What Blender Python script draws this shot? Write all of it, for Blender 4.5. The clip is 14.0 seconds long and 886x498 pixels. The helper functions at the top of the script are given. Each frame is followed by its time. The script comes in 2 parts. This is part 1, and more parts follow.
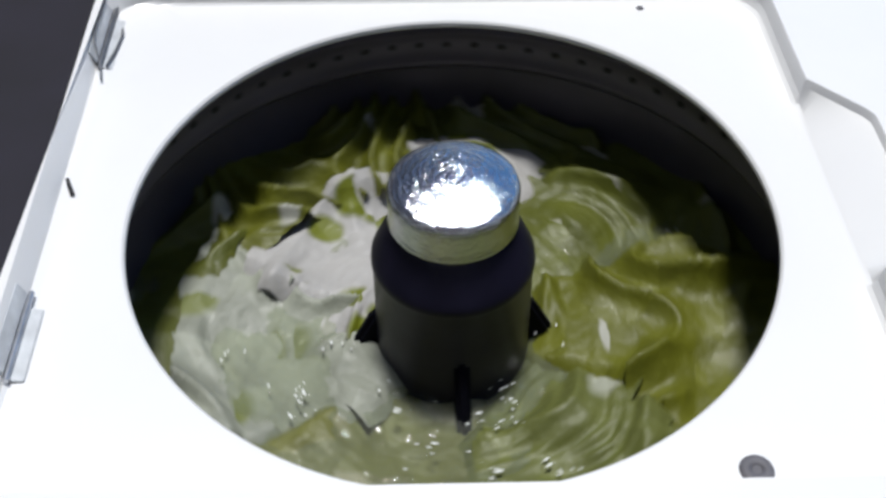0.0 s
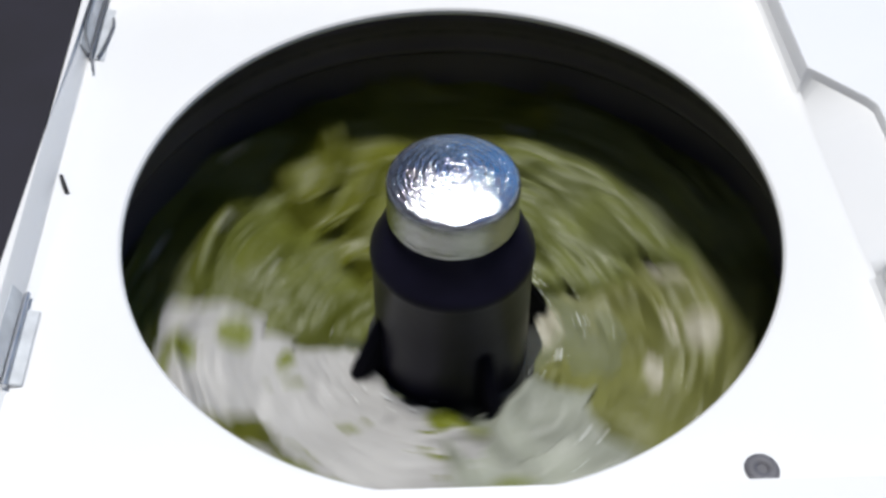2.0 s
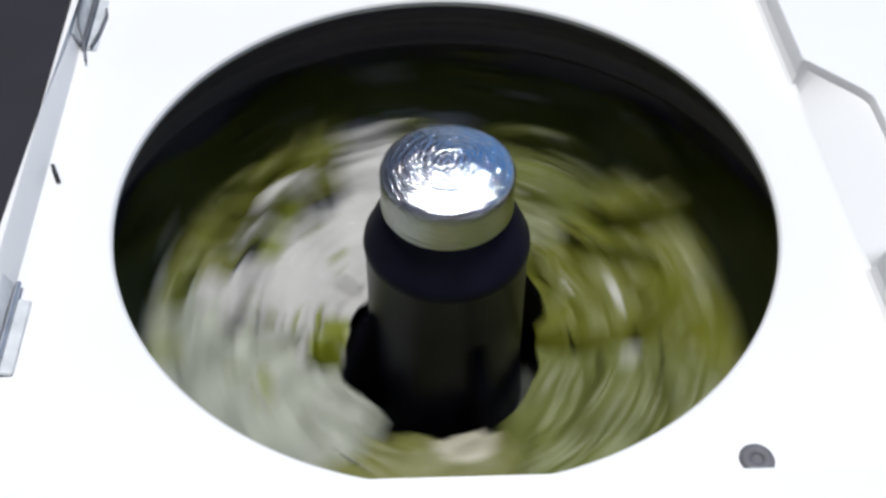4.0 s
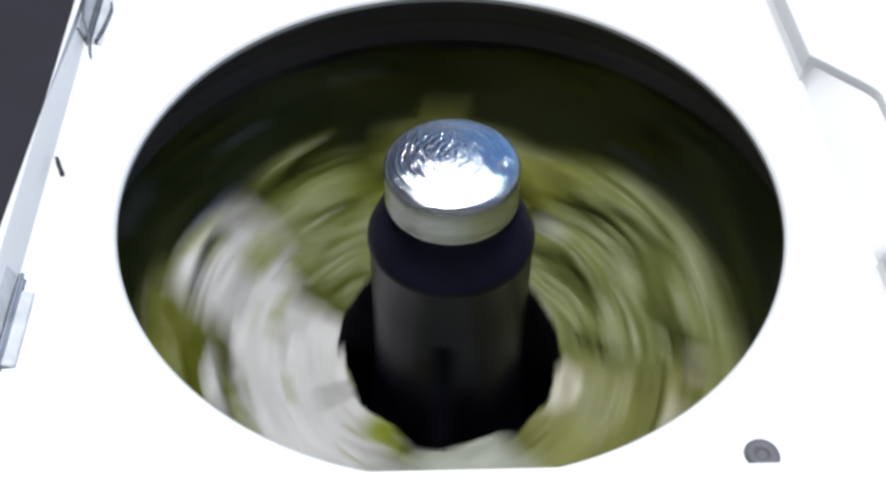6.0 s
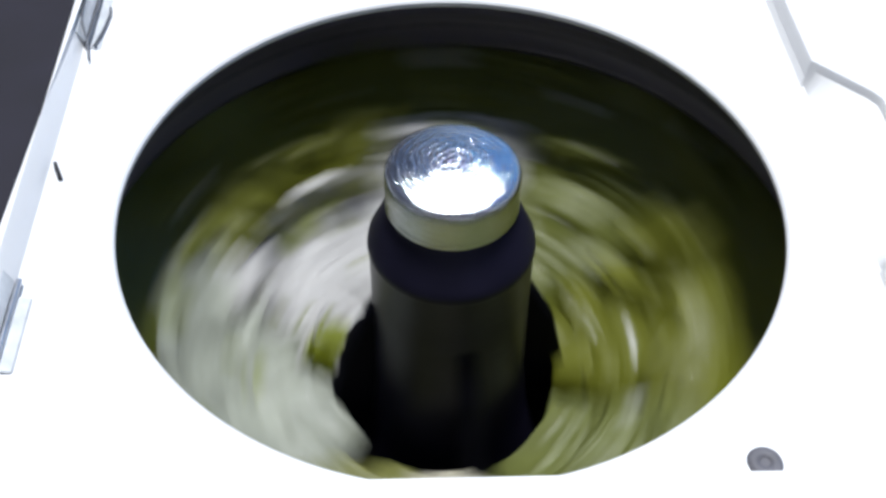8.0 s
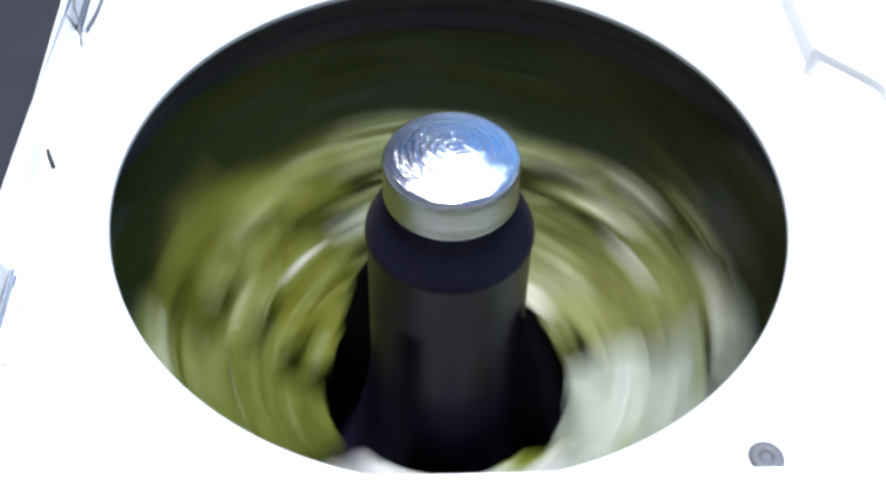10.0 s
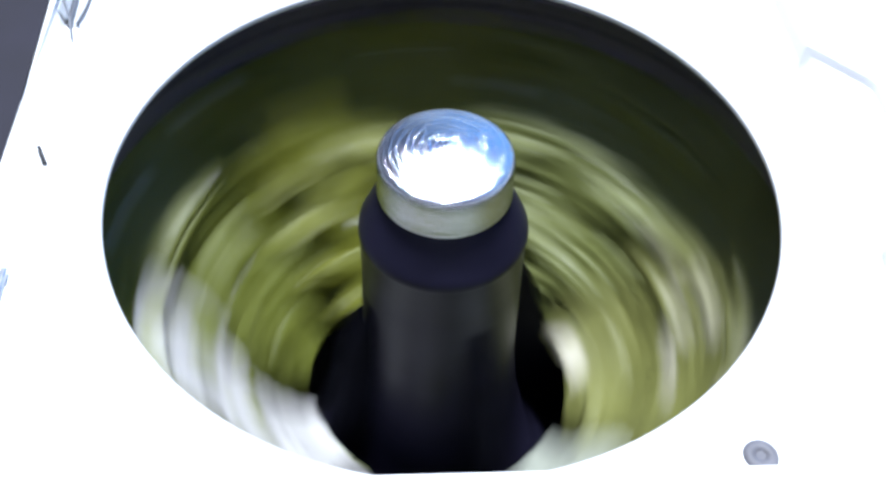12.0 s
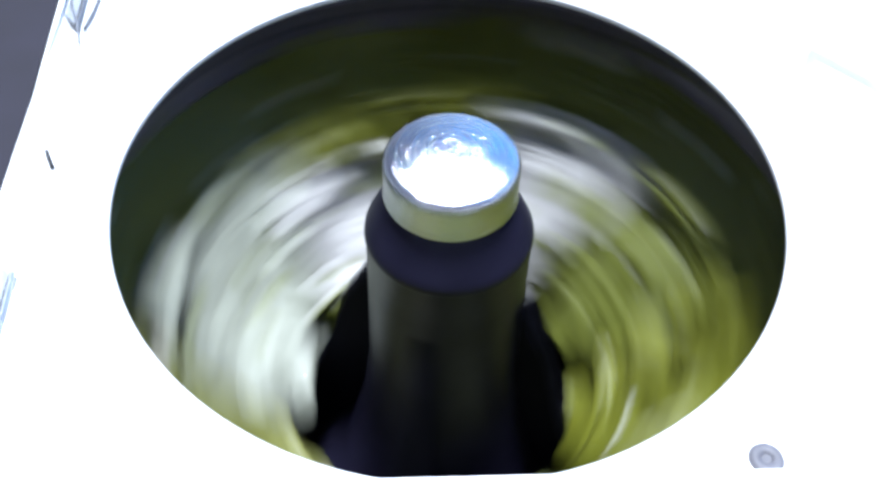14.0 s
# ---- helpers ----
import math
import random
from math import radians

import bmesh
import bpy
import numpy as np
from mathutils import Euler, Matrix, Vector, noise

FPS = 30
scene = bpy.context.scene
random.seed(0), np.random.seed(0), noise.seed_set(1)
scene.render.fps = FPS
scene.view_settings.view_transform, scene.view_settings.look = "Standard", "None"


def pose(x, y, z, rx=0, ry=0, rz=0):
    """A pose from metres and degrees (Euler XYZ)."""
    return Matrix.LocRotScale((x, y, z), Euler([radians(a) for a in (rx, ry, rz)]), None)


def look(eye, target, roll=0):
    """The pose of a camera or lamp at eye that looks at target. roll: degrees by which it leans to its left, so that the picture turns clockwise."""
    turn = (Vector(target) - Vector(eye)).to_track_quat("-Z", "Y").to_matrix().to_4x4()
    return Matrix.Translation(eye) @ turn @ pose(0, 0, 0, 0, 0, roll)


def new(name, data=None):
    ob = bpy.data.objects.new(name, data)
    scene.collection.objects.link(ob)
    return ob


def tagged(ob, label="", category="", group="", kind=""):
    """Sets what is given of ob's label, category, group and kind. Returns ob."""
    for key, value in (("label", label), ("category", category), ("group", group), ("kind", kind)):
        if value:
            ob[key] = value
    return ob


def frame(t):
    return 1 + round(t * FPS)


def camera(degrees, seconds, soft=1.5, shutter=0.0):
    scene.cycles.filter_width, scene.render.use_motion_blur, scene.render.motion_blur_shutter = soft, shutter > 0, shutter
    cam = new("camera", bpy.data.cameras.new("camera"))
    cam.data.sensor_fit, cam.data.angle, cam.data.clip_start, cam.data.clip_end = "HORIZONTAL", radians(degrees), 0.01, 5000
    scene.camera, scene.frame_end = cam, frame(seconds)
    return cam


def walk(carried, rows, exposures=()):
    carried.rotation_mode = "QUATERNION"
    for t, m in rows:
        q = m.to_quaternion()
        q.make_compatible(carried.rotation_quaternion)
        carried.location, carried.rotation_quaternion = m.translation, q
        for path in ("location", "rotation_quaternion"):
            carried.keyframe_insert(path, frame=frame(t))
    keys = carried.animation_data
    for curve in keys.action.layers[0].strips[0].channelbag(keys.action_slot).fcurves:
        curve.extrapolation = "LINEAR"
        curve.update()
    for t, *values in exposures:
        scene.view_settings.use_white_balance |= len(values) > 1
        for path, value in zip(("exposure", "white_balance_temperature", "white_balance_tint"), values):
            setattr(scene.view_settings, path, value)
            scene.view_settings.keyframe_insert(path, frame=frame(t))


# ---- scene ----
H = 0.92          # height of the lid recess above the floor
R_TUB = 0.236     # inner radius of the spinning basket

cam = camera(47.0, 14.0, soft=3.1, shutter=1.0)
walk(cam, [
    (0.0, pose(-0.0147, -0.4450, 1.3534, 43.37, 0, -1.07) @ pose(0, 0, 0, 0, 0, -0.14)),
    (0.5, pose(-0.0180, -0.4393, 1.3565, 43.05, 0, -1.50) @ pose(0, 0, 0, 0, 0, 0.16)),
    (1.0, pose(-0.0205, -0.4340, 1.3590, 42.28, 0, -1.47) @ pose(0, 0, 0, 0, 0, -0.06)),
    (1.5, pose(-0.0208, -0.4315, 1.3598, 42.19, 0, -1.89) @ pose(0, 0, 0, 0, 0, 0.23)),
    (2.0, pose(-0.0209, -0.4300, 1.3594, 41.70, 0, -1.97) @ pose(0, 0, 0, 0, 0, 0.08)),
    (2.5, pose(-0.0206, -0.4300, 1.3582, 41.69, 0, -1.85) @ pose(0, 0, 0, 0, 0, 0.10)),
    (3.0, pose(-0.0203, -0.4302, 1.3565, 41.68, 0, -2.15) @ pose(0, 0, 0, 0, 0, 0.15)),
    (5.5, pose(-0.0203, -0.4351, 1.3492, 41.83, 0, -2.30) @ pose(0, 0, 0, 0, 0, 0.73)),
    (6.0, pose(-0.0205, -0.4345, 1.3484, 41.87, 0, -2.04) @ pose(0, 0, 0, 0, 0, 0.52)),
    (6.5, pose(-0.0207, -0.4339, 1.3476, 42.13, 0, -1.96) @ pose(0, 0, 0, 0, 0, 0.52)),
    (7.0, pose(-0.0208, -0.4334, 1.3469, 42.02, 0, -2.20) @ pose(0, 0, 0, 0, 0, 0.58)),
    (7.5, pose(-0.0209, -0.4329, 1.3461, 42.09, 0, -2.08) @ pose(0, 0, 0, 0, 0, 0.58)),
    (8.0, pose(-0.0210, -0.4324, 1.3454, 42.25, 0, -2.09) @ pose(0, 0, 0, 0, 0, 0.63)),
    (10.5, pose(-0.0256, -0.4202, 1.3469, 40.68, 0, -3.02) @ pose(0, 0, 0, 0, 0, 1.45)),
    (11.0, pose(-0.0264, -0.4198, 1.3473, 40.67, 0, -3.20) @ pose(0, 0, 0, 0, 0, 1.49)),
    (11.5, pose(-0.0272, -0.4194, 1.3478, 40.64, 0, -3.42) @ pose(0, 0, 0, 0, 0, 1.58)),
    (12.0, pose(-0.0290, -0.4180, 1.3488, 40.32, 0, -4.01) @ pose(0, 0, 0, 0, 0, 2.19)),
    (12.5, pose(-0.0284, -0.4190, 1.3486, 40.44, 0, -3.87) @ pose(0, 0, 0, 0, 0, 2.09)),
    (13.0, pose(-0.0281, -0.4192, 1.3484, 40.52, 0, -3.32) @ pose(0, 0, 0, 0, 0, 1.75)),
    (13.5, pose(-0.0289, -0.4190, 1.3494, 40.63, 0, -3.46) @ pose(0, 0, 0, 0, 0, 1.91)),
    (14.0, pose(-0.0296, -0.4188, 1.3504, 40.47, 0, -3.58) @ pose(0, 0, 0, 0, 0, 1.86))
], exposures=[(0.0, 0.02, 6400, 9), (3.0, 0.0, 6400, 9), (5.5, 0.18, 6250, 9), (8.0, 0.40, 6100, 9), (10.5, 1.05, 5800, 9), (12.5, 1.3, 5650, 9), (14.0, 1.5, 5600, 9)])

# ---- light ----
SUN_ELEVATION, SUN_AZIMUTH = 82.0, 84.0   # degrees; azimuth from +x towards +y
world = bpy.data.worlds.new("world")
scene.world = world
world.use_nodes = True
wn = world.node_tree
sky = wn.nodes.new("ShaderNodeTexSky")
sky.sky_type, sky.sun_disc = "NISHITA", False
sky.air_density, sky.ozone_density, sky.dust_density = 0.8, 2.0, 0.6
sky.sun_elevation, sky.sun_rotation = radians(SUN_ELEVATION), radians(90 - SUN_AZIMUTH)
wn.links.new(sky.outputs["Color"], wn.nodes["Background"].inputs["Color"])
wn.nodes["Background"].inputs["Strength"].default_value = 0.078
sun_data = bpy.data.lights.new("sun", "SUN")
sun_data.energy, sun_data.angle, sun_data.color = 3.55, radians(9.0), (1.0, 0.985, 0.96)
sun = new("sun", sun_data)
e, a = radians(SUN_ELEVATION), radians(SUN_AZIMUTH)
sun.matrix_world = look((3 * math.cos(e) * math.cos(a), 3 * math.cos(e) * math.sin(a), 3 * math.sin(e)), (0, 0, 0))


# ---- materials ----
def material(name, colour, rough=0.5, metal=0.0, vary=0.1, scale=30.0, bump=0.0, bump_scale=200.0, coat=0.0, coat_rough=0.1):
    m = bpy.data.materials.new(name)
    m.use_nodes = True
    n, l = m.node_tree.nodes, m.node_tree.links
    b = n["Principled BSDF"]
    b.inputs["Roughness"].default_value, b.inputs["Metallic"].default_value = rough, metal
    b.inputs["Coat Weight"].default_value, b.inputs["Coat Roughness"].default_value = coat, coat_rough
    co = n.new("ShaderNodeTexCoord")
    no = n.new("ShaderNodeTexNoise")
    no.inputs["Scale"].default_value, no.inputs["Detail"].default_value = scale, 6
    l.new(co.outputs["Object"], no.inputs["Vector"])
    ramp = n.new("ShaderNodeValToRGB")
    ramp.color_ramp.elements[0].position, ramp.color_ramp.elements[1].position = 0.3, 0.7
    ramp.color_ramp.elements[0].color = [c * (1 - vary) for c in colour] + [1]
    ramp.color_ramp.elements[1].color = [min(1, c * (1 + vary)) for c in colour] + [1]
    l.new(no.outputs["Fac"], ramp.inputs["Fac"])
    l.new(ramp.outputs["Color"], b.inputs["Base Color"])
    if bump:
        fine = n.new("ShaderNodeTexNoise")
        fine.inputs["Scale"].default_value, fine.inputs["Detail"].default_value = bump_scale, 4
        l.new(co.outputs["Object"], fine.inputs["Vector"])
        bp = n.new("ShaderNodeBump")
        bp.inputs["Strength"].default_value, bp.inputs["Distance"].default_value = bump, 0.002
        l.new(fine.outputs["Fac"], bp.inputs["Height"])
        l.new(bp.outputs["Normal"], b.inputs["Normal"])
        if coat:
            l.new(bp.outputs["Normal"], b.inputs["Coat Normal"])
    return m


def cloth(name, base, spot, spot_scale, spot_size, vary=0.2, stretch=1.0):
    """Wet printed cotton: a ground colour, round spots, weave relief and a film of water."""
    m = material(name, base, 0.55, vary=vary, scale=18, bump=0.35, bump_scale=220, coat=0.04, coat_rough=0.08)
    n, l = m.node_tree.nodes, m.node_tree.links
    b = n["Principled BSDF"]
    ground = b.inputs["Base Color"].links[0].from_socket
    wet, glint = n.new("ShaderNodeTexNoise"), n.new("ShaderNodeBump")
    wet.inputs["Scale"].default_value, wet.inputs["Detail"].default_value = 150, 2
    glint.inputs["Strength"].default_value, glint.inputs["Distance"].default_value = 1.0, 0.0011
    l.new(n["Texture Coordinate"].outputs["Object"], wet.inputs["Vector"])
    l.new(wet.outputs["Fac"], glint.inputs["Height"])
    l.new(glint.outputs["Normal"], b.inputs["Coat Normal"])
    co = n.new("ShaderNodeTexCoord")
    info = n.new("ShaderNodeObjectInfo")
    shift = n.new("ShaderNodeVectorMath")
    shift.operation = "MULTIPLY_ADD"
    shift.inputs[1].default_value = (7.3, 11.9, 5.1)
    l.new(info.outputs["Random"], shift.inputs[0])
    l.new(co.outputs["Object"], shift.inputs[2])
    warp = n.new("ShaderNodeTexNoise")
    warp.inputs["Scale"].default_value = 25
    l.new(shift.outputs["Vector"], warp.inputs["Vector"])
    add = n.new("ShaderNodeMixRGB")
    add.blend_type, add.inputs["Fac"].default_value = "LINEAR_LIGHT", 0.008
    l.new(shift.outputs["Vector"], add.inputs["Color1"])
    l.new(warp.outputs["Color"], add.inputs["Color2"])
    vo = n.new("ShaderNodeTexVoronoi")
    vo.voronoi_dimensions = "2D"
    vo.inputs["Scale"].default_value, vo.inputs["Randomness"].default_value = spot_scale, 0.7
    drawn = n.new("ShaderNodeVectorMath")
    drawn.operation = "MULTIPLY"
    drawn.inputs[1].default_value = (1.0, 1.0 / stretch, 1.0)
    l.new(add.outputs["Color"], drawn.inputs[0])
    l.new(drawn.outputs["Vector"], vo.inputs["Vector"])
    step = n.new("ShaderNodeMapRange")
    step.inputs["From Min"].default_value, step.inputs["From Max"].default_value = spot_size * 0.9, spot_size * 1.35
    step.inputs["To Min"].default_value, step.inputs["To Max"].default_value = 1, 0
    l.new(vo.outputs["Distance"], step.inputs["Value"])
    mix = n.new("ShaderNodeMixRGB")
    l.new(step.outputs["Result"], mix.inputs["Fac"])
    l.new(ground, mix.inputs["Color1"])
    mix.inputs["Color2"].default_value = (*spot, 1)
    l.new(mix.outputs["Color"], b.inputs["Base Color"])
    return m


ENAMEL = material("white_enamel", (0.80, 0.80, 0.80), 0.3, vary=0.02, scale=8, bump=0.04, bump_scale=60)
STEEL = material("zinc_steel", (0.55, 0.56, 0.58), 0.32, 1.0, vary=0.2, scale=60, bump=0.15)
WIRE = material("dark_wire", (0.16, 0.165, 0.18), 0.4, 0.6, vary=0.2, scale=90)
ZINC = material("dull_zinc", (0.56, 0.58, 0.60), 0.45, 0.1, vary=0.2, scale=70, bump=0.15)
RUBBER = material("grey_rubber", (0.11, 0.107, 0.12), 0.6, vary=0.15, scale=120, bump=0.1)
SLOT_SHADE = material("slot_shade", (0.02, 0.02, 0.022), 0.7, vary=0.2)
BASKET = material("dark_basket", (0.080, 0.073, 0.098), 0.42, 0.1, vary=0.2, scale=14, bump=0.15, bump_scale=80)
HOLE_SHADE = material("hole_shade", (0.004, 0.004, 0.005), 0.8)
BLACK = material("black_plastic", (0.013, 0.012, 0.026), 0.36, vary=0.3, scale=25, bump=0.06, bump_scale=150)
MATT = material("dull_black_plastic", (0.006, 0.006, 0.011), 0.7, vary=0.3, scale=40, bump=0.1)
CHROME = material("crumpled_foil", (0.70, 0.72, 0.76), 0.095, 1.0, vary=0.08, scale=90, bump=0.42, bump_scale=480)
n, l = CHROME.node_tree.nodes, CHROME.node_tree.links
ringw, ringb = n.new("ShaderNodeTexWave"), n.new("ShaderNodeBump")
ringw.wave_type, ringw.rings_direction = "RINGS", "Z"
ringw.inputs["Scale"].default_value, ringw.inputs["Distortion"].default_value, ringw.inputs["Detail"].default_value = 70, 9.0, 4
ringw.inputs["Detail Scale"].default_value = 1.5
ringb.inputs["Strength"].default_value, ringb.inputs["Distance"].default_value = 0.26, 0.0008
l.new(n["Texture Coordinate"].outputs["Object"], ringw.inputs["Vector"])
l.new(ringw.outputs["Fac"], ringb.inputs["Height"])
l.new(n["Bump"].outputs["Normal"], ringb.inputs["Normal"])
l.new(ringb.outputs["Normal"], n["Principled BSDF"].inputs["Normal"])
FLOOR = material("dark_floor", (0.0078, 0.0064, 0.0150), 0.75, vary=0.25, scale=6, bump=0.3, bump_scale=40)
LIME = cloth("lime_cotton", (0.104, 0.111, 0.005), (0.36, 0.36, 0.31), 15, 0.075, stretch=3.0)
MOSS = cloth("moss_cotton", (0.086, 0.097, 0.009), (0.34, 0.34, 0.28), 10, 0.085, stretch=1.8)
OLIVE = cloth("pale_olive_cotton", (0.112, 0.125, 0.030), (0.32, 0.33, 0.26), 9, 0.10, stretch=2.0)
TAN = cloth("tan_olive_cotton", (0.132, 0.136, 0.034), (0.34, 0.32, 0.24), 9, 0.10, stretch=1.6)
WHITE = cloth("white_cotton", (0.39, 0.380, 0.368), (0.13, 0.15, 0.005), 17, 0.20, vary=0.08)
SHEER = cloth("sheer_white", (0.262, 0.275, 0.225), (0.15, 0.17, 0.05), 11, 0.18, vary=0.25)


def water_film(name):
    """Slightly murky water: clear, with a mirror gloss on its ripples and a little suspended soap."""
    m = bpy.data.materials.new(name)
    m.use_nodes = True
    n, l = m.node_tree.nodes, m.node_tree.links
    n.remove(n["Principled BSDF"])
    co, no, bp = n.new("ShaderNodeTexCoord"), n.new("ShaderNodeTexNoise"), n.new("ShaderNodeBump")
    no.inputs["Scale"].default_value, no.inputs["Detail"].default_value = 85, 3
    bp.inputs["Strength"].default_value, bp.inputs["Distance"].default_value = 1.0, 0.0015
    l.new(co.outputs["Object"], no.inputs["Vector"])
    l.new(no.outputs["Fac"], bp.inputs["Height"])
    clear, gloss, soap = n.new("ShaderNodeBsdfTransparent"), n.new("ShaderNodeBsdfGlossy"), n.new("ShaderNodeBsdfDiffuse")
    clear.inputs["Color"].default_value = (0.88, 0.90, 0.83, 1)
    gloss.inputs["Roughness"].default_value = 0.03
    soap.inputs["Color"].default_value = (0.42, 0.44, 0.39, 1)
    fr, body, top = n.new("ShaderNodeFresnel"), n.new("ShaderNodeMixShader"), n.new("ShaderNodeMixShader")
    fr.inputs["IOR"].default_value = 1.33
    for node in (gloss, fr):
        l.new(bp.outputs["Normal"], node.inputs["Normal"])
    body.inputs["Fac"].default_value = 0.11
    l.new(clear.outputs["BSDF"], body.inputs[1])
    l.new(soap.outputs["BSDF"], body.inputs[2])
    l.new(fr.outputs["Fac"], top.inputs["Fac"])
    l.new(body.outputs["Shader"], top.inputs[1])
    l.new(gloss.outputs["BSDF"], top.inputs[2])
    l.new(top.outputs["Shader"], n["Material Output"].inputs["Surface"])
    return m


WATER = water_film("wash_water")
BLACK.node_tree.nodes["Principled BSDF"].inputs["Specular IOR Level"].default_value = 0.16
MATT.node_tree.nodes["Principled BSDF"].inputs["Specular IOR Level"].default_value = 0.04


# ---- builders ----
def finish(bm, name, mat, smooth=True, crisp=0):
    bmesh.ops.recalc_face_normals(bm, faces=bm.faces)
    if crisp:
        for ed in bm.edges:
            if len(ed.link_faces) == 2 and ed.calc_face_angle() > radians(crisp):
                ed.smooth = False
    me = bpy.data.meshes.new(name)
    bm.to_mesh(me)
    bm.free()
    me.materials.append(mat)
    if smooth:
        me.polygons.foreach_set("use_smooth", [True] * len(me.polygons))
    return me


def part(name, bm, mat, parent, label="", smooth=True, crisp=50):
    ob = new(name, finish(bm, name, mat, smooth, crisp))
    ob.parent = parent
    return tagged(ob, label)


def thing(name, m, label, category, group="", kind=""):
    ob = new(name)
    ob.matrix_basis = m
    return tagged(ob, label, category, group, kind)


def lathe(profile, n=96, close=False):
    """A body of revolution about z from (radius, height) pairs."""
    bm = bmesh.new()
    rings = []
    for r, z in profile:
        rings.append([bm.verts.new((r * math.cos(2 * math.pi * k / n), r * math.sin(2 * math.pi * k / n), z)) for k in range(n)])
    for p, q in zip(rings, rings[1:]):
        for k in range(n):
            bm.faces.new((p[k], p[(k + 1) % n], q[(k + 1) % n], q[k]))
    if close:
        bm.faces.new(rings[0])
        bm.faces.new(rings[-1])
    return bm


def box(bm, x0, x1, y0, y1, z0, z1, bevel=0.0, m=None):
    made = bmesh.ops.create_cube(bm, size=1)["verts"]
    for v in made:
        v.co = Vector(((x0 + x1) / 2 + v.co.x * (x1 - x0), (y0 + y1) / 2 + v.co.y * (y1 - y0), (z0 + z1) / 2 + v.co.z * (z1 - z0)))
    if bevel:
        edges = list({ed for v in made for ed in v.link_edges})
        made = [v for v in bmesh.ops.bevel(bm, geom=edges, offset=bevel, segments=2, affect="EDGES")["verts"]]
    if m is not None:
        for v in made:
            v.co = m @ v.co
    return bm


def sheared(points, n):
    """Where rays from the centre at n even angles meet a closed outline."""
    out = []
    pts = [Vector(p) for p in points]
    for k in range(n):
        d = Vector((math.cos(2 * math.pi * k / n), math.sin(2 * math.pi * k / n)))
        best = None
        for p, q in zip(pts, pts[1:] + pts[:1]):
            e = q - p
            den = d.x * e.y - d.y * e.x
            if abs(den) < 1e-12:
                continue
            s = (p.x * e.y - p.y * e.x) / den
            u = (p.x * d.y - p.y * d.x) / den
            if s > 0 and -1e-6 <= u <= 1 + 1e-6 and (best is None or s < best):
                best = s
        out.append(best * d)
    return out


def rounded(x0, x1, y0, y1, r, notch=None):
    """Outline of a rectangle with round corners, counter-clockwise from the lower left; notch: (y low, y high, depth) in its right side."""
    pts = []
    for cx, cy, start in ((x0 + r, y0 + r, 180), (x1 - r, y0 + r, 270), (x1 - r, y1 - r, 0), (x0 + r, y1 - r, 90)):
        if start == 0 and notch:
            lo, hi, dep = notch
            pts += [(x1, lo - 0.004), (x1 + 0.004, lo), (x1 + dep - 0.004, lo + 0.010), (x1 + dep, lo + 0.016),
                    (x1 + dep, hi - 0.034), (x1 + dep - 0.004, hi - 0.027), (x1 + 0.005, hi), (x1, hi + 0.005)]
        for k in range(9):
            ang = radians(start + 90 * k / 8)
            pts.append((cx + r * math.cos(ang), cy + r * math.sin(ang)))
    return pts


# ---- the setting ----
bm = bmesh.new()
box(bm, -6, 6, -6, 6, -0.1, 0)
floor = tagged(new("floor", finish(bm, "floor", FLOOR, False)), "dark charcoal floor in shade", "floor", kind="structure")

PLASTER = material("grey_plaster", (0.36, 0.315, 0.30), 0.85, vary=0.15, scale=5, bump=0.3, bump_scale=60)
# unseen wall, added to turn the left of the cap's reflection grey
bm = bmesh.new()
box(bm, -1.5, -1.3, -1.6, 2.6, 0, 3.4)
tagged(new("added_wall_west", finish(bm, "added_wall_west", PLASTER, False)), "unseen plain grey wall, added to shape light and reflections", "wall", kind="structure")

# also unseen: north one greys the cap's reflection, south one blocks sky light
for name, (x0, x1, y0, y1) in (("added_wall_north", (-1.5, -0.25, 2.6, 2.8)), ("added_wall_south", (-1.5, 2.6, -1.8, -1.6))):
    bm = bmesh.new()
    box(bm, x0, x1, y0, y1, 0, 3.4)
    tagged(new(name, finish(bm, name, PLASTER, False)), "unseen plain grey wall, added to shape light and reflections", "wall", kind="structure")

# added sheet, translucent so sun from above turns its underside bright blue
BLUE_SHEET = material("blue_reflection_sheet", (0.05, 0.30, 0.80), 0.5, vary=0.1, scale=4, bump=0.3, bump_scale=25)
n, l = BLUE_SHEET.node_tree.nodes, BLUE_SHEET.node_tree.links
glow, blend = n.new("ShaderNodeBsdfTranslucent"), n.new("ShaderNodeMixShader")
glow.inputs["Color"].default_value = (0.04, 0.36, 0.95, 1)
blend.inputs["Fac"].default_value = 0.6
l.new(n["Principled BSDF"].outputs["BSDF"], blend.inputs[1])
l.new(glow.outputs["BSDF"], blend.inputs[2])
l.new(blend.outputs["Shader"], n["Material Output"].inputs["Surface"])


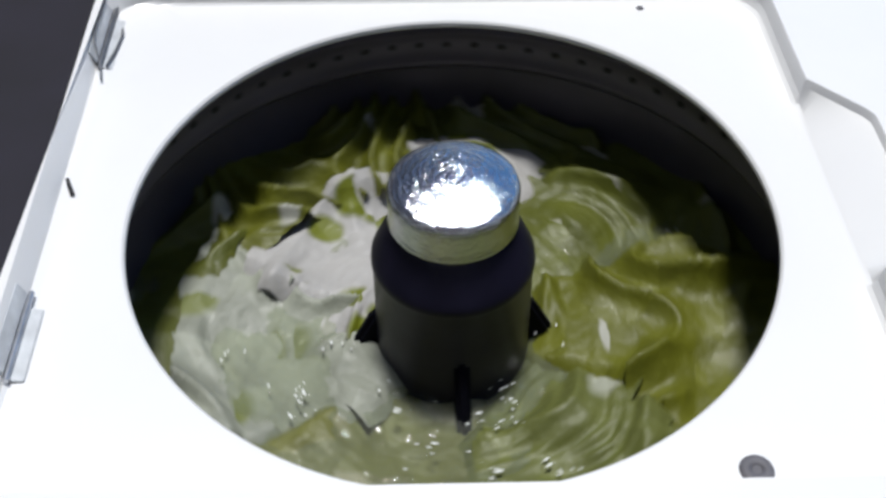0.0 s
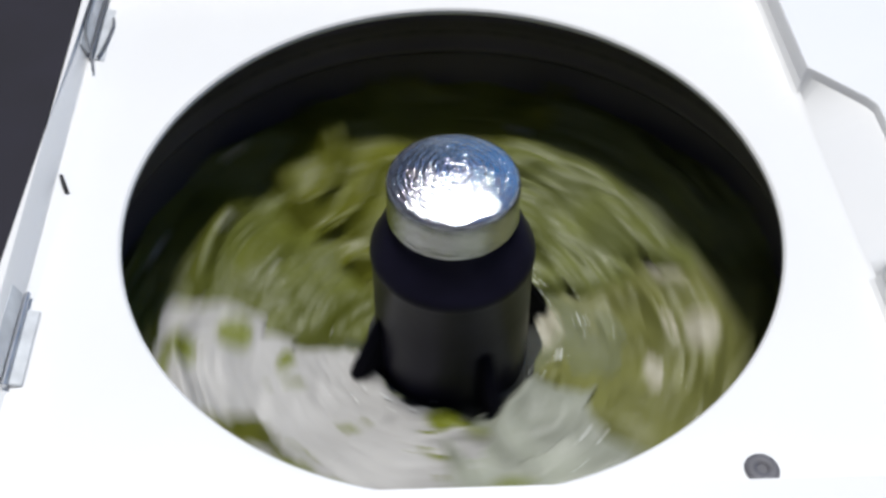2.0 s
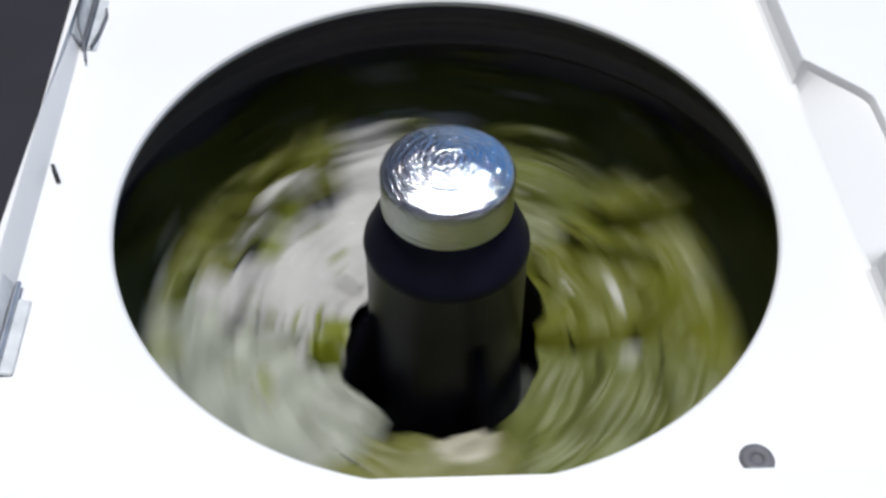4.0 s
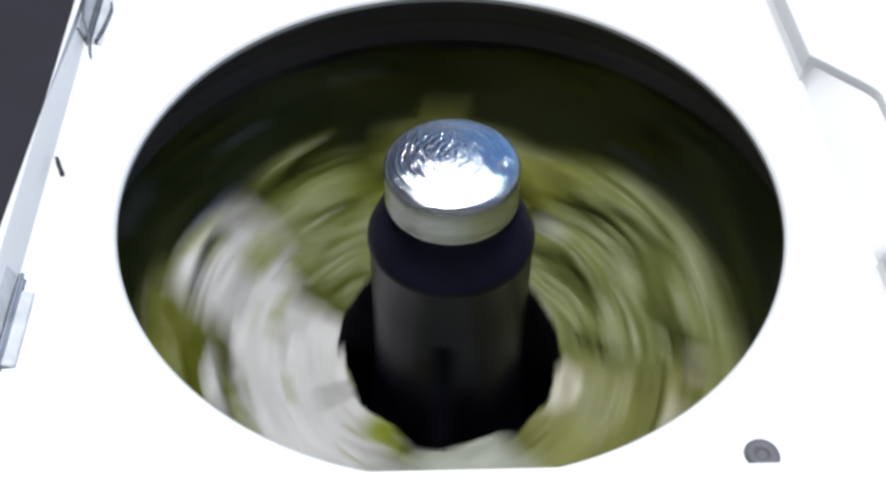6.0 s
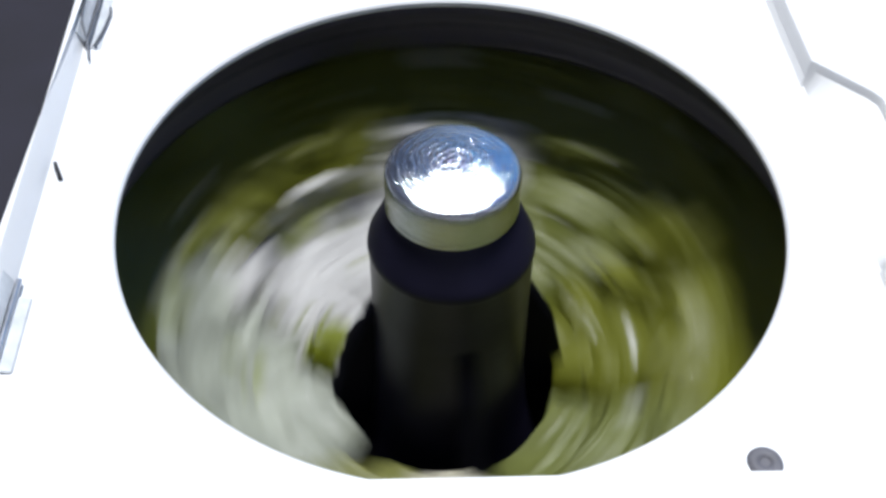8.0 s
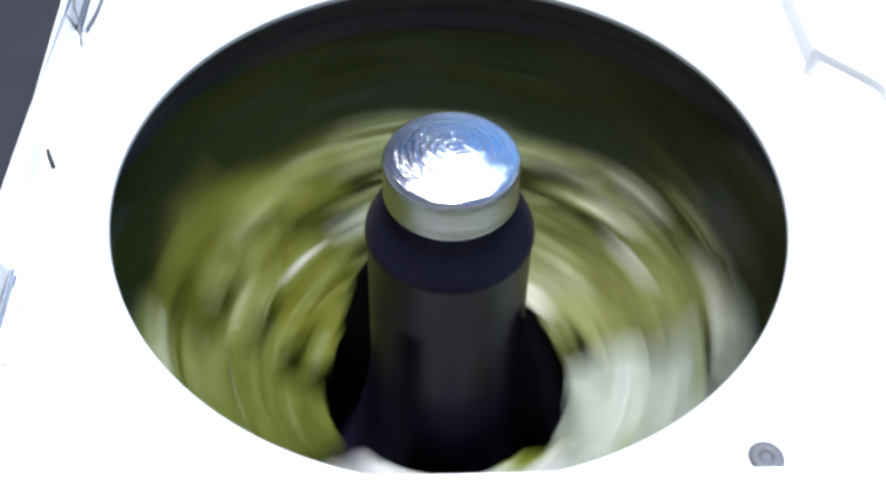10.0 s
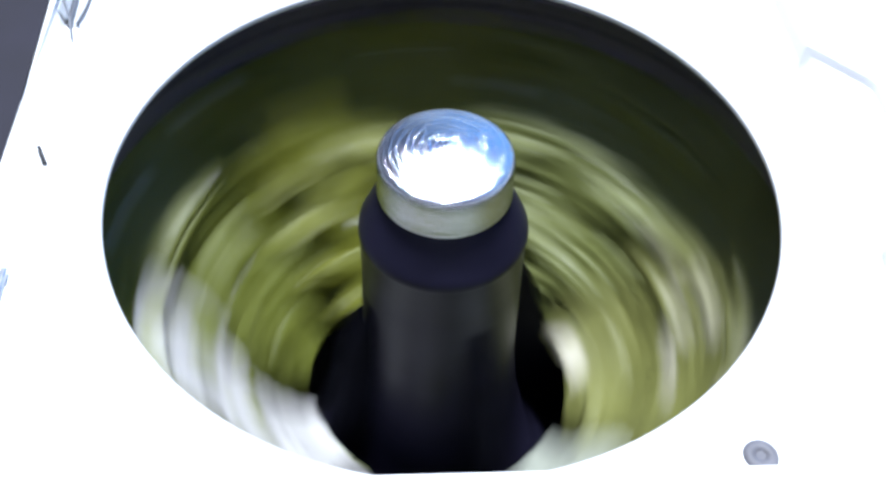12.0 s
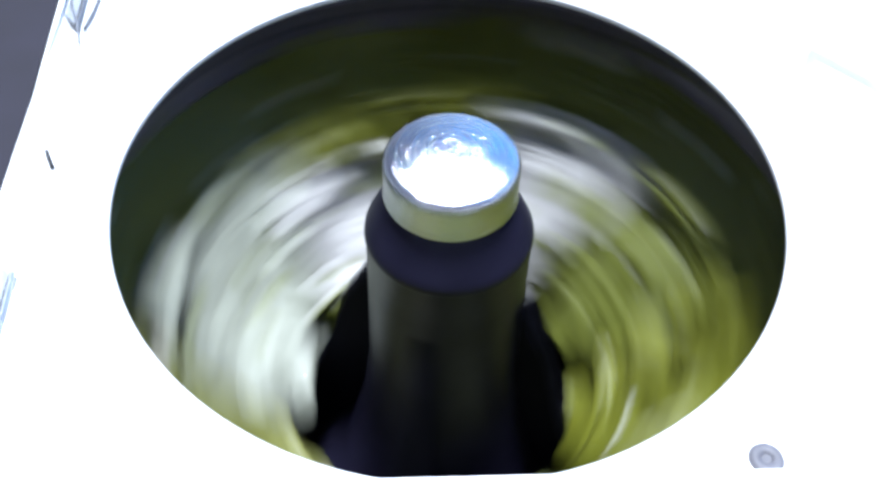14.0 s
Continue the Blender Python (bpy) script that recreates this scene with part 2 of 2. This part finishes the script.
def awning():
    """An unseen blue sheet on poles, added for the blue reflection in the agitator's cap."""
    root = thing("awning", pose(0.75, 2.0, 0), "unseen blue sheet on steel poles, added as a blue reflection", "awning")
    bm = bmesh.new()
    rows = [[bm.verts.new((2.2 * i / 16, 1.6 * j / 10, 2.60 - 0.75 * j / 10 - 0.10 * math.sin(math.pi * i / 16) + 0.03 * noise.noise(Vector((i * 0.6, j * 0.6, 0))))) for j in range(11)] for i in range(17)]
    for i in range(16):
        for j in range(10):
            bm.faces.new((rows[i][j], rows[i + 1][j], rows[i + 1][j + 1], rows[i][j + 1]))
    part("reflection_sheet", bm, BLUE_SHEET, root)
    for x in (0.0, 2.2):
        for y, top in ((0.0, 2.62), (1.6, 1.87)):
            part("pole", lathe([(0.0, 0.0), (0.02, 0.0), (0.02, top), (0.0, top)], 12), STEEL, root).matrix_basis = pose(x, y, 0)


awning()

# ---- the washing machine ----
machine = thing("washing_machine", pose(0, 0, 0), "white enamel top-loading washing machine with its lid off, spinning", "washing machine")
LIP = 0.02
N = 720


def top_panel():
    """Recess floor with the round opening and its rolled rim, the recess wall with a sloped finger scoop, and the raised border."""
    bm = bmesh.new()
    plain = sheared(rounded(-0.2355, 0.2345, -0.2008, 0.2240, 0.030), N)
    scoop = sheared(rounded(-0.2355, 0.2345, -0.2008, 0.2240, 0.030, (-0.068, 0.0900, 0.034)), N)
    big = sheared(rounded(-0.2512, 0.40, -0.33, 0.33, 0.012), N)
    inset = sheared(rounded(-0.2492, 0.393, -0.323, 0.323, 0.010), N)
    circle = [Vector((math.cos(2 * math.pi * k / N), math.sin(2 * math.pi * k / N))) for k in range(N)]
    centre = Vector((-0.0008, 0.0012))
    ramp = [(q - p).length > 0.002 for p, q in zip(plain, scoop)]
    rings = []

    def ring(fn):
        rings.append([bm.verts.new(fn(k)) for k in range(N)])
    for r, z in ((0.2200, -0.0066), (0.1985, -0.0066), (0.1967, -0.0061), (0.1959, -0.0045), (0.1961, -0.0022), (0.1975, -0.0006), (0.2000, 0.0)):
        ring(lambda k: (*(circle[k] * r + centre), H + z))
    for f in (0.35, 0.7):
        ring(lambda k: (*((circle[k] * 0.2000 + centre) * (1 - f) + plain[k] * 0.985 * f), H))
    ring(lambda k: (*(plain[k] * 0.985), H + 0.0002))
    # on the hinge side a shallow strip rises to a crease, from which the wall stands
    side = [min(1, max(0, (-0.205 - p.x) / 0.02)) for p in scoop]
    lean = [Vector((-(0.0050 + 0.030 * p.y) * f, 0)) for p, f in zip(scoop, side)]
    over = [Vector((-0.0032 * f, 0)) for f in side]
    ring(lambda k: (*(plain[k] * 0.995), H + (0.0006 if ramp[k] else 0.002 - 0.0012 * side[k])))
    ring(lambda k: (*(plain[k] * 1.000 + lean[k]), H + (0.0012 if ramp[k] else 0.006 - 0.0030 * side[k])))
    ring(lambda k: (*(plain[k] * 1.0015 + lean[k] * 1.07), H + (0.0014 if ramp[k] else 0.0065 - 0.0050 * side[k])))
    ring(lambda k: (*(plain[k] * 1.003 + lean[k] * 1.14), H + (0.0016 if ramp[k] else 0.007 - 0.0028 * side[k])))
    ring(lambda k: (*(scoop[k] * 1.003 + lean[k] * 1.2 + over[k] * 0.6), H + LIP - 0.006))
    ring(lambda k: (*(scoop[k] * 1.006 + lean[k] * 1.3 + over[k]), H + LIP - 0.001))
    ring(lambda k: (*(scoop[k] * 1.008 + lean[k] * 1.3 + over[k]), H + LIP))
    ring(lambda k: (*(scoop[k] * 1.009 + lean[k] * 1.3 + over[k]), H + LIP))
    ring(lambda k: (*(scoop[k] * 1.010 + lean[k] * 1.3 + over[k]), H + LIP))
    ring(lambda k: (*(scoop[k] * 1.011 + lean[k] * 1.3 + over[k]), H + LIP))
    ring(lambda k: (*(inset[k]), H + LIP))
    ring(lambda k: (*(inset[k] * 0.4 + big[k] * 0.6), H + LIP - 0.002))
    ring(lambda k: (*(big[k]), H + LIP - 0.007))
    ring(lambda k: (*(big[k]), H - 0.03))
    for p, q in zip(rings, rings[1:]):
        for k in range(N):
            bm.faces.new((p[k], p[(k + 1) % N], q[(k + 1) % N], q[k]))
    return bm


part("top_panel", top_panel(), ENAMEL, machine, "white enamel top panel with a round opening", crisp=24)
bm = bmesh.new()
box(bm, -0.2465, 0.396, -0.326, 0.326, 0.03, H - 0.03, 0.004)
for f in [f for f in bm.faces if f.normal.z > 0.9]:
    bm.faces.remove(f)
part("cabinet", bm, ENAMEL, machine, "white enamel cabinet", False)

# rubber bumper, screw hole, slot
bumper = part("bumper", lathe([(0.0, 0.0006), (0.0024, 0.0007), (0.0034, 0.0020), (0.0062, 0.0022), (0.0080, 0.0014), (0.0087, 0.0), (0.0087, -0.001)], 32), RUBBER, machine, "grey rubber lid bumper")
bumper.matrix_basis = pose(0.1422, -0.1868, H)
plug = part("plug", lathe([(0.0, 0.0014), (0.0018, 0.0012), (0.0030, 0.0), (0.0030, -0.001)], 20), RUBBER, machine, "small grey plug")
plug.matrix_basis = pose(0.1462, 0.2104, H)
# the slot is a solid bar; its inner shade is put into the colour
bm = bmesh.new()
box(bm, -0.0014, 0.0014, -0.0010, 0.0010, -0.0085, 0.0085, 0.0005)
slot = part("slot", bm, SLOT_SHADE, machine, "slot in the recess wall, its shade a dark bar")
slot.matrix_basis = pose(-0.2368, 0.0202, H + 0.0020, 90, 0, 25)


def tube(bm, path, radius, sides=6):
    """A round wire along a path."""
    path = [Vector(p) for p in path]
    prev = None
    for k, p in enumerate(path):
        d = (path[min(k + 1, len(path) - 1)] - path[max(k - 1, 0)]).normalized()
        side = d.cross(Vector((0.3, 0.1, 1))).normalized()
        up = side.cross(d)
        ringv = [bm.verts.new(p + radius * (side * math.cos(q * 2 * math.pi / sides) + up * math.sin(q * 2 * math.pi / sides))) for q in range(sides)]
        if prev:
            for q in range(sides):
                bm.faces.new((prev[q], prev[(q + 1) % sides], ringv[(q + 1) % sides], ringv[q]))
        prev = ringv


def hinge(y0, y1, wire):
    """A pressed steel lid hinge: a leaf on the wall, a foot on the sloping strip, the knuckle in the crease, and a bent spring wire where it still has one."""
    h = new("hinge")
    h.parent = machine
    mid, half = (y0 + y1) / 2, (y1 - y0) / 2
    h.matrix_basis = pose(-0.2402 - 0.030 * mid, mid, H + 0.004, 0, 0, 1.7)
    tagged(h, "dull zinc lid hinge on the recess wall")
    bm = bmesh.new()
    box(bm, -0.0010, 0.0004, -half * 0.8, half * 0.9, 0.0015, 0.0120, 0.0005, pose(0, 0, 0, 0, -20, 0))
    part("back_leaf", bm, ZINC, h, smooth=False)
    bm = bmesh.new()
    box(bm, 0.0012, 0.0098, -half * 0.86, half * 0.62, -0.0006, 0.0008, 0.0005, pose(0, 0, -0.0006, 0, 16, 0))
    part("foot", bm, ZINC, h, smooth=False)
    bm = lathe([(0.0, -half * 0.92), (0.0016, -half * 0.92), (0.0016, half * 0.92), (0.0, half * 0.92)], 12)
    bmesh.ops.transform(bm, matrix=pose(0.0016, 0, 0.0010, 90, 0, 0), verts=bm.verts)
    part("knuckle", bm, WIRE if wire else STEEL, h)
    if wire:
        bm = bmesh.new()
        tube(bm, ((-0.0034, half * 0.8, 0.0120), (-0.0036, -half * 0.25, 0.0120), (-0.0022, -half * 0.52, 0.0100), (0.0020, -half * 0.82, 0.0040), (0.0052, -half - 0.010, 0.0010)), 0.0008)
        tube(bm, ((0.0095, half * 0.30, -0.0005), (0.0105, half * 0.12, -0.0008), (0.0088, -half * 0.40, -0.0004), (0.0060, -half * 0.86, 0.0008)), 0.0009)
        part("spring_wire", bm, WIRE, h, "dark bent spring wire")


hinge(0.135, 0.215, True)
hinge(-0.132, -0.066, False)

# the fixed tub that closes the machine below the panel
part("outer_tub", lathe([(0.2435, -0.012), (0.2425, -0.03), (0.2425, -0.50), (0.0, -0.52)], 64), BASKET, machine, "dark outer tub").matrix_basis = pose(0, 0, H)

# the spinning basket
basket = new("basket")
basket.parent = machine
tagged(basket, "dark perforated spinning basket")
part("basket_wall", lathe([(0.2410, -0.030), (0.2400, -0.068), (0.2385, -0.076), (R_TUB, -0.10), (R_TUB - 0.004, -0.44), (0.22, -0.47), (0.0, -0.475)], 128), BASKET, basket)
part("balance_ring", lathe([(0.2410, -0.014), (0.2310, -0.014), (0.2285, -0.018), (0.2282, -0.030), (0.2274, -0.031), (0.2274, -0.033), (0.2282, -0.034), (0.2280, -0.055), (0.2268, -0.057), (0.2268, -0.061), (0.2292, -0.065), (0.2325, -0.068), (0.2395, -0.069)], 128), BASKET, basket, "dark moulded balance ring")
# raised discs, not openings; near-black colour stands for shade inside the holes
hole_mesh = finish(lathe([(0.0, 0.0010), (0.0026, 0.0010), (0.0032, 0.0)], 10), "ring_hole", HOLE_SHADE)
for k in range(66):
    ob = new("ring_hole", hole_mesh)
    ob.parent = basket
    ob.matrix_basis = pose(0, 0, 0, 0, 0, 360 * k / 66) @ pose(0.2285, 0, -0.043, 0, -90, 0)

# the agitator
agitator = new("agitator")
agitator.parent = machine
tagged(agitator, "black plastic agitator with a bright metal cap")
part("barrel", lathe([(0.0, 0.0), (0.036, -0.004), (0.0405, -0.012), (0.0505, -0.035), (0.0522, -0.0385), (0.0527, -0.042), (0.0524, -0.044), (0.0518, -0.046),
                      (0.0519, -0.080), (0.0526, -0.12), (0.0535, -0.17), (0.059, -0.22), (0.075, -0.29), (0.120, -0.36), (0.20, -0.40)], 96), BLACK, agitator)


def cap():
    """A domed foil cap, crumpled in small dents; its skirt is nearly smooth."""
    bm = bmesh.new()
    n, rings = 180, []
    prof = [(0.0010, 0.0256), (0.012, 0.0250), (0.024, 0.0234), (0.033, 0.0215), (0.0368, 0.0202),
            (0.0392, 0.0186), (0.0402, 0.0160), (0.0402, 0.006), (0.0400, -0.004), (0.0406, -0.0075), (0.0398, -0.0095)]
    steps = [(r + (r2 - r) * f, z + (z2 - z) * f, i < 4) for i, ((r, z), (r2, z2)) in enumerate(zip(prof, prof[1:])) for f in ((0, 1 / 8, 2 / 8, 3 / 8, 4 / 8, 5 / 8, 6 / 8, 7 / 8) if i < 4 else (0, 0.5))] + [(*prof[-1], False)]
    for r, z, top in steps:
        row = []
        for k in range(n):
            t = 2 * math.pi * k / n
            p = Vector((r * math.cos(t), r * math.sin(t), z))
            dent = abs(noise.noise(p * 400)) * 0.00032 + noise.noise(p * 800) * 0.00014
            dent *= min(1.0, 0.35 + r / 0.030) if top else 0.45
            row.append(bm.verts.new((p.x * (1 + dent * (2 if top else 9)), p.y * (1 + dent * (2 if top else 9)), p.z + (dent if top else dent * 0.3))))
        rings.append(row)
    for p, q in zip(rings, rings[1:]):
        for k in range(n):
            bm.faces.new((p[k], p[(k + 1) % n], q[(k + 1) % n], q[k]))
    bm.faces.new(rings[0])
    return bm


part("cap", cap(), CHROME, agitator, "crumpled bright silver cap")
for k in range(4):
    bm = bmesh.new()
    outline = [(0.046, -0.086), (0.055, -0.093), (0.074, -0.132), (0.086, -0.20), (0.16, -0.37), (0.048, -0.38)]
    sides = [[bm.verts.new((x, y, z)) for x, z in outline] for y in (-0.005, 0.005)]
    bm.faces.new(sides[0]), bm.faces.new(sides[1][::-1])
    for i in range(6):
        j = (i + 1) % 6
        bm.faces.new((sides[0][i], sides[0][j], sides[1][j], sides[1][i]))
    bmesh.ops.bevel(bm, geom=list(bm.edges), offset=0.003, segments=3, affect="EDGES")
    fin = part("fin", bm, MATT, agitator)
    fin.matrix_basis = pose(0, 0, 0, 0, 0, 90 * k + 68)

# ---- the laundry ----
# Turn of the load in degrees, clockwise from above, at its key times.
TURN_T = np.array([0.0, 0.3, 0.9, 1.5, 1.8, 2.1, 2.4, 2.6, 3.2, 6.6, 7.5, 8.2, 11.2, 11.8, 12.4, 13.0, 13.6, 14.0])
TURN_A = np.array([117, 102, 40, -45, -98, -156, -216, -255, -383, -1470, -1830, -2124, -3625, -3974, -4333, -4692, -5058, -5308.0])
SLOPE = np.gradient(TURN_A, TURN_T)


def turn(t):
    k = min(max(int(np.searchsorted(TURN_T, t)) - 1, 0), len(TURN_T) - 2)
    h = TURN_T[k + 1] - TURN_T[k]
    s = (t - TURN_T[k]) / h
    return float((2 * s**3 - 3 * s**2 + 1) * TURN_A[k] + (s**3 - 2 * s**2 + s) * h * SLOPE[k]
                 + (-2 * s**3 + 3 * s**2) * TURN_A[k + 1] + (s**3 - s**2) * h * SLOPE[k + 1])


# Section of the load, keyed in time: inner radius and height, outer height, bend.
SECTION_T = [0.0, 1.5, 3.0, 5.5, 8.0, 10.5, 14.0]
INNER_R = [0.056, 0.070, 0.083, 0.090, 0.096, 0.105, 0.111]
INNER_Z = [-0.134, -0.140, -0.150, -0.167, -0.182, -0.202, -0.217]
OUTER_Z = [-0.117, -0.112, -0.102, -0.087, -0.077, -0.066, -0.062]
BEND = [1.0, 1.1, 1.3, 1.7, 1.6, 1.35, 1.25]
OUTER_R = 0.231


def section(s, t):
    """Radius, height and slope of the load's surface a share s of the way out: a bowl that deepens as the spin gathers speed."""
    ri, zi, zo, p = (float(np.interp(t, SECTION_T, row)) for row in (INNER_R, INNER_Z, OUTER_Z, BEND))
    return ri + (OUTER_R - ri) * s, zi + (zo - zi) * s**p, (zo - zi) * p * s ** (p - 1) / (OUTER_R - ri)


def creases(x, y, seed, lean, freq, deep):
    """Height of crumpled wet cloth: slack swells, bundles of folds that come and go, fine wrinkles between them."""
    p = Vector((x, y, seed * 3.7))
    bend = lean + 1.1 * noise.noise(p * 9)
    s = x * math.cos(bend) + y * math.sin(bend) + 0.016 * noise.noise(p * 17)
    along = y * math.cos(bend) - x * math.sin(bend)
    gather = min(1, max(0, 0.45 + 1.5 * noise.noise(p * 12 + Vector((9, 4, 2)))))
    fold = 1 - abs(math.sin(s * freq + 1.4 * noise.noise(p * 14)))
    fine = 1 - 2 * abs(noise.noise(Vector((s * 90, along * 22, seed))))
    crumple = 0.0060 * (1 - 2 * abs(noise.noise(p * 22))) + 0.0010 * (1 - 2 * abs(noise.noise(p * 62)))
    return 0.013 * noise.noise(p * 13) + crumple * (0.5 + 0.6 * gather) + 1.7 * deep * gather * fold**1.3 + 0.0022 * (0.3 + gather) * fine + 0.0006 * noise.noise(p * 160)


def fold_mesh(seed, r, az, half_r, half_a, ends, style, mat):
    """One piece of a garment about radius r and azimuth az (degrees); ends: how far its two sides are tucked under."""
    bm = bmesh.new()
    nu, nv = 22, max(10, int(radians(half_a) * r / 0.0011))
    lean, freq, deep = style
    off = random.Random(seed).uniform(-9, 9)
    grid = []
    for i in range(nu + 1):
        row = []
        for j in range(nv + 1):
            u, v = -1 + 2 * i / nu, -1 + 2 * j / nv
            rag = 1 + 0.22 * noise.noise(Vector((v * 2.2, off, u)))
            rr, aa = r + u * half_r * rag, radians(half_a) * v * (1 + 0.05 * noise.noise(Vector((u * 2, off, 5))))
            th = radians(az) + aa
            z = creases(rr * math.cos(th), rr * math.sin(th), *(seed // 1000, lean, freq, deep))
            z -= 0.0012 * max(0, abs(u) - 0.62) ** 1.3 / 0.3 + (ends[0] if v < 0 else ends[1]) * max(0, abs(v) - 0.55) ** 1.6 / 0.28
            row.append(bm.verts.new((rr * math.cos(aa) - r, rr * math.sin(aa), z)))
        grid.append(row)
    for i in range(nu):
        for j in range(nv):
            bm.faces.new((grid[i][j], grid[i + 1][j], grid[i + 1][j + 1], grid[i][j + 1]))
    return finish(bm, "fold", mat)


def water_sheet():
    bm = lathe([(0.048 + 0.186 * k / 90, 0) for k in range(91)], 360)
    for v in bm.verts:
        r = v.co.xy.length
        swirl = Matrix.Rotation(r * 9, 3, "Z") @ v.co
        v.co.z = -0.006 + 0.008 * (r / R_TUB) ** 2 + 0.0032 * noise.noise(swirl * 28) + 0.0016 * noise.noise(swirl * 75) + 0.0012 * noise.noise(swirl * 150)
    return bm


water = tagged(new("wash_water", finish(water_sheet(), "wash_water", WATER)), "murky grey-green wash water among the clothes", "water", kind="stuff")
WATER_Z = [(0.0, -0.1230), (1.5, -0.133), (2.4, -0.146), (3.0, -0.172), (5.0, -0.22), (8.0, -0.30), (11.0, -0.36), (14.0, -0.40)]



def glint_beads():
    """Clusters of small white beads, painted glints on the water, thickest round the agitator."""
    bm = bmesh.new()
    rng = random.Random(11)
    for _ in range(34):
        a, r = rng.uniform(0, 2 * math.pi), 0.060 + 0.15 * rng.random() ** 1.8
        for _ in range(rng.randint(2, 8)):
            at = Vector((r * math.cos(a) + rng.gauss(0, 0.006), r * math.sin(a) + rng.gauss(0, 0.006), rng.uniform(0.001, 0.004)))
            size = rng.uniform(0.0004, 0.0011)
            shape = Matrix.Rotation(a, 4, "Z") @ Matrix.Diagonal((rng.uniform(0.7, 1.2), rng.uniform(0.9, 3.2), 0.7, 1))
            bmesh.ops.create_icosphere(bm, subdivisions=2, radius=size, matrix=Matrix.Translation(at) @ shape)
    return bm


# near-white colour imitates the sun's sparkle on ripples
GLINT_WHITE = material("glint_white", (0.82, 0.84, 0.82), 0.08, vary=0.05, scale=300, coat=1.0, coat_rough=0.02)
part("glint_beads", glint_beads(), GLINT_WHITE, water, "small white beads painted as glints on the water")

# Each garment takes a sector of the load: start and end in degrees, ahead (-) or behind (+) of the first green spot;
# then the reach of its cloth from the inner to the outer edge, the run of its folds, their number to the metre and depth, its lift.
GARMENTS = [
    (WHITE, "wet white cotton garment with round lime spots", -46, 44, (0.0, 0.74), (0.5, 46, 0.009), 0.004),
    (SHEER, "wet sheer whitish garment with faint green print", 44, 98, (0.0, 0.74), (1.9, 62, 0.015), 0.002),
    (TAN, "wet tan olive garment with pale patches", 98, 160, (0.0, 1.0), (2.4, 54, 0.010), -0.006),
    (OLIVE, "wet pale olive green garment with pale spots", 160, 220, (0.0, 1.0), (3.4, 42, 0.008), -0.003),
    (LIME, "wet bright lime cotton garment with deep folds", 220, 272, (0.0, 1.0), (0.7, 88, 0.017), 0.002),
    (MOSS, "wet moss green cotton garment with pale patches", 272, 312, (0.0, 1.0), (1.1, 48, 0.009), -0.001),
    (LIME, "wet lime cotton garment by the basket wall", -8, 44, (0.62, 1.0), (1.4, 74, 0.010), 0.002),
    (MOSS, "wet moss green hem by the basket wall", -46, -8, (0.74, 1.0), (0.9, 74, 0.010), -0.002),
    (MOSS, "wet moss green garment by the basket wall", 44, 98, (0.74, 1.0), (0.4, 74, 0.010), -0.003),
]
garments = [thing("garment", pose(0, 0, H), g[1] + ", turning in the basket", "garment", "laundry in the basket") for g in GARMENTS]
SHARES = (0.05, 0.19, 0.34, 0.50, 0.66, 0.82, 0.96)
FOLDS = []   # (object, share of the way out, local azimuth, lift)
rng = random.Random(5)
for which, (mat, _, a0, a1, (s0, s1), style, raised) in enumerate(GARMENTS):
    for ring, s in enumerate(SHARES):
        if not s0 <= s <= s1:
            continue
        r = section(s, 0)[0]
        skew = -(r - 0.12) * 130
        lo, hi = a0 + skew + 7 * noise.noise(Vector((ring, a0, 0.5))), a1 + skew + 7 * noise.noise(Vector((ring, a1, 0.5)))
        count = max(1, round(radians(hi - lo) * r / 0.048))
        for k in range(count):
            half = (hi - lo) / count / 2
            az, at = lo + half * (2 * k + 1), max(0.01, s + rng.uniform(-0.035, 0.035))
            if mat is WHITE and s > 0.62 and az > -8 + skew:
                continue
            ends = (0.012 if k == 0 else 0.001, 0.012 if k == count - 1 else 0.001)
            ob = new("fold", fold_mesh(1000 * (which + 1) + 20 * ring + k, section(at, 0)[0], az, 0.0235, half * (1.55 if ring < 2 else 1.3), ends, style, mat))
            ob.parent = garments[which]
            FOLDS.append((ob, at, az, raised - 0.0004 * ((ring + k) % 3)))


def motions():
    times = [k / 15 for k in range(211)]
    spin = [(t, turn(t)) for t in times]
    for g in garments:
        walk(g, [(t, pose(0, 0, H, 0, 0, ang)) for t, ang in spin])
    for ob in (basket, agitator):
        walk(ob, [(t, pose(0, 0, H, 0, 0, ang)) for t, ang in spin])
    walk(water, [(t, pose(0, 0, H + float(np.interp(t, *zip(*WATER_Z))), 0, 0, turn(t))) for t in times])
    for ob, share, az, lift in FOLDS:
        rows = []
        for k in range(15):
            r, z, slope = section(share, k)
            rows.append((k, pose(0, 0, 0, 0, 0, az) @ pose(r, 0, z, 0, -math.degrees(math.atan(slope)), 0) @ pose(0, 0, lift)))
        walk(ob, rows)


motions()
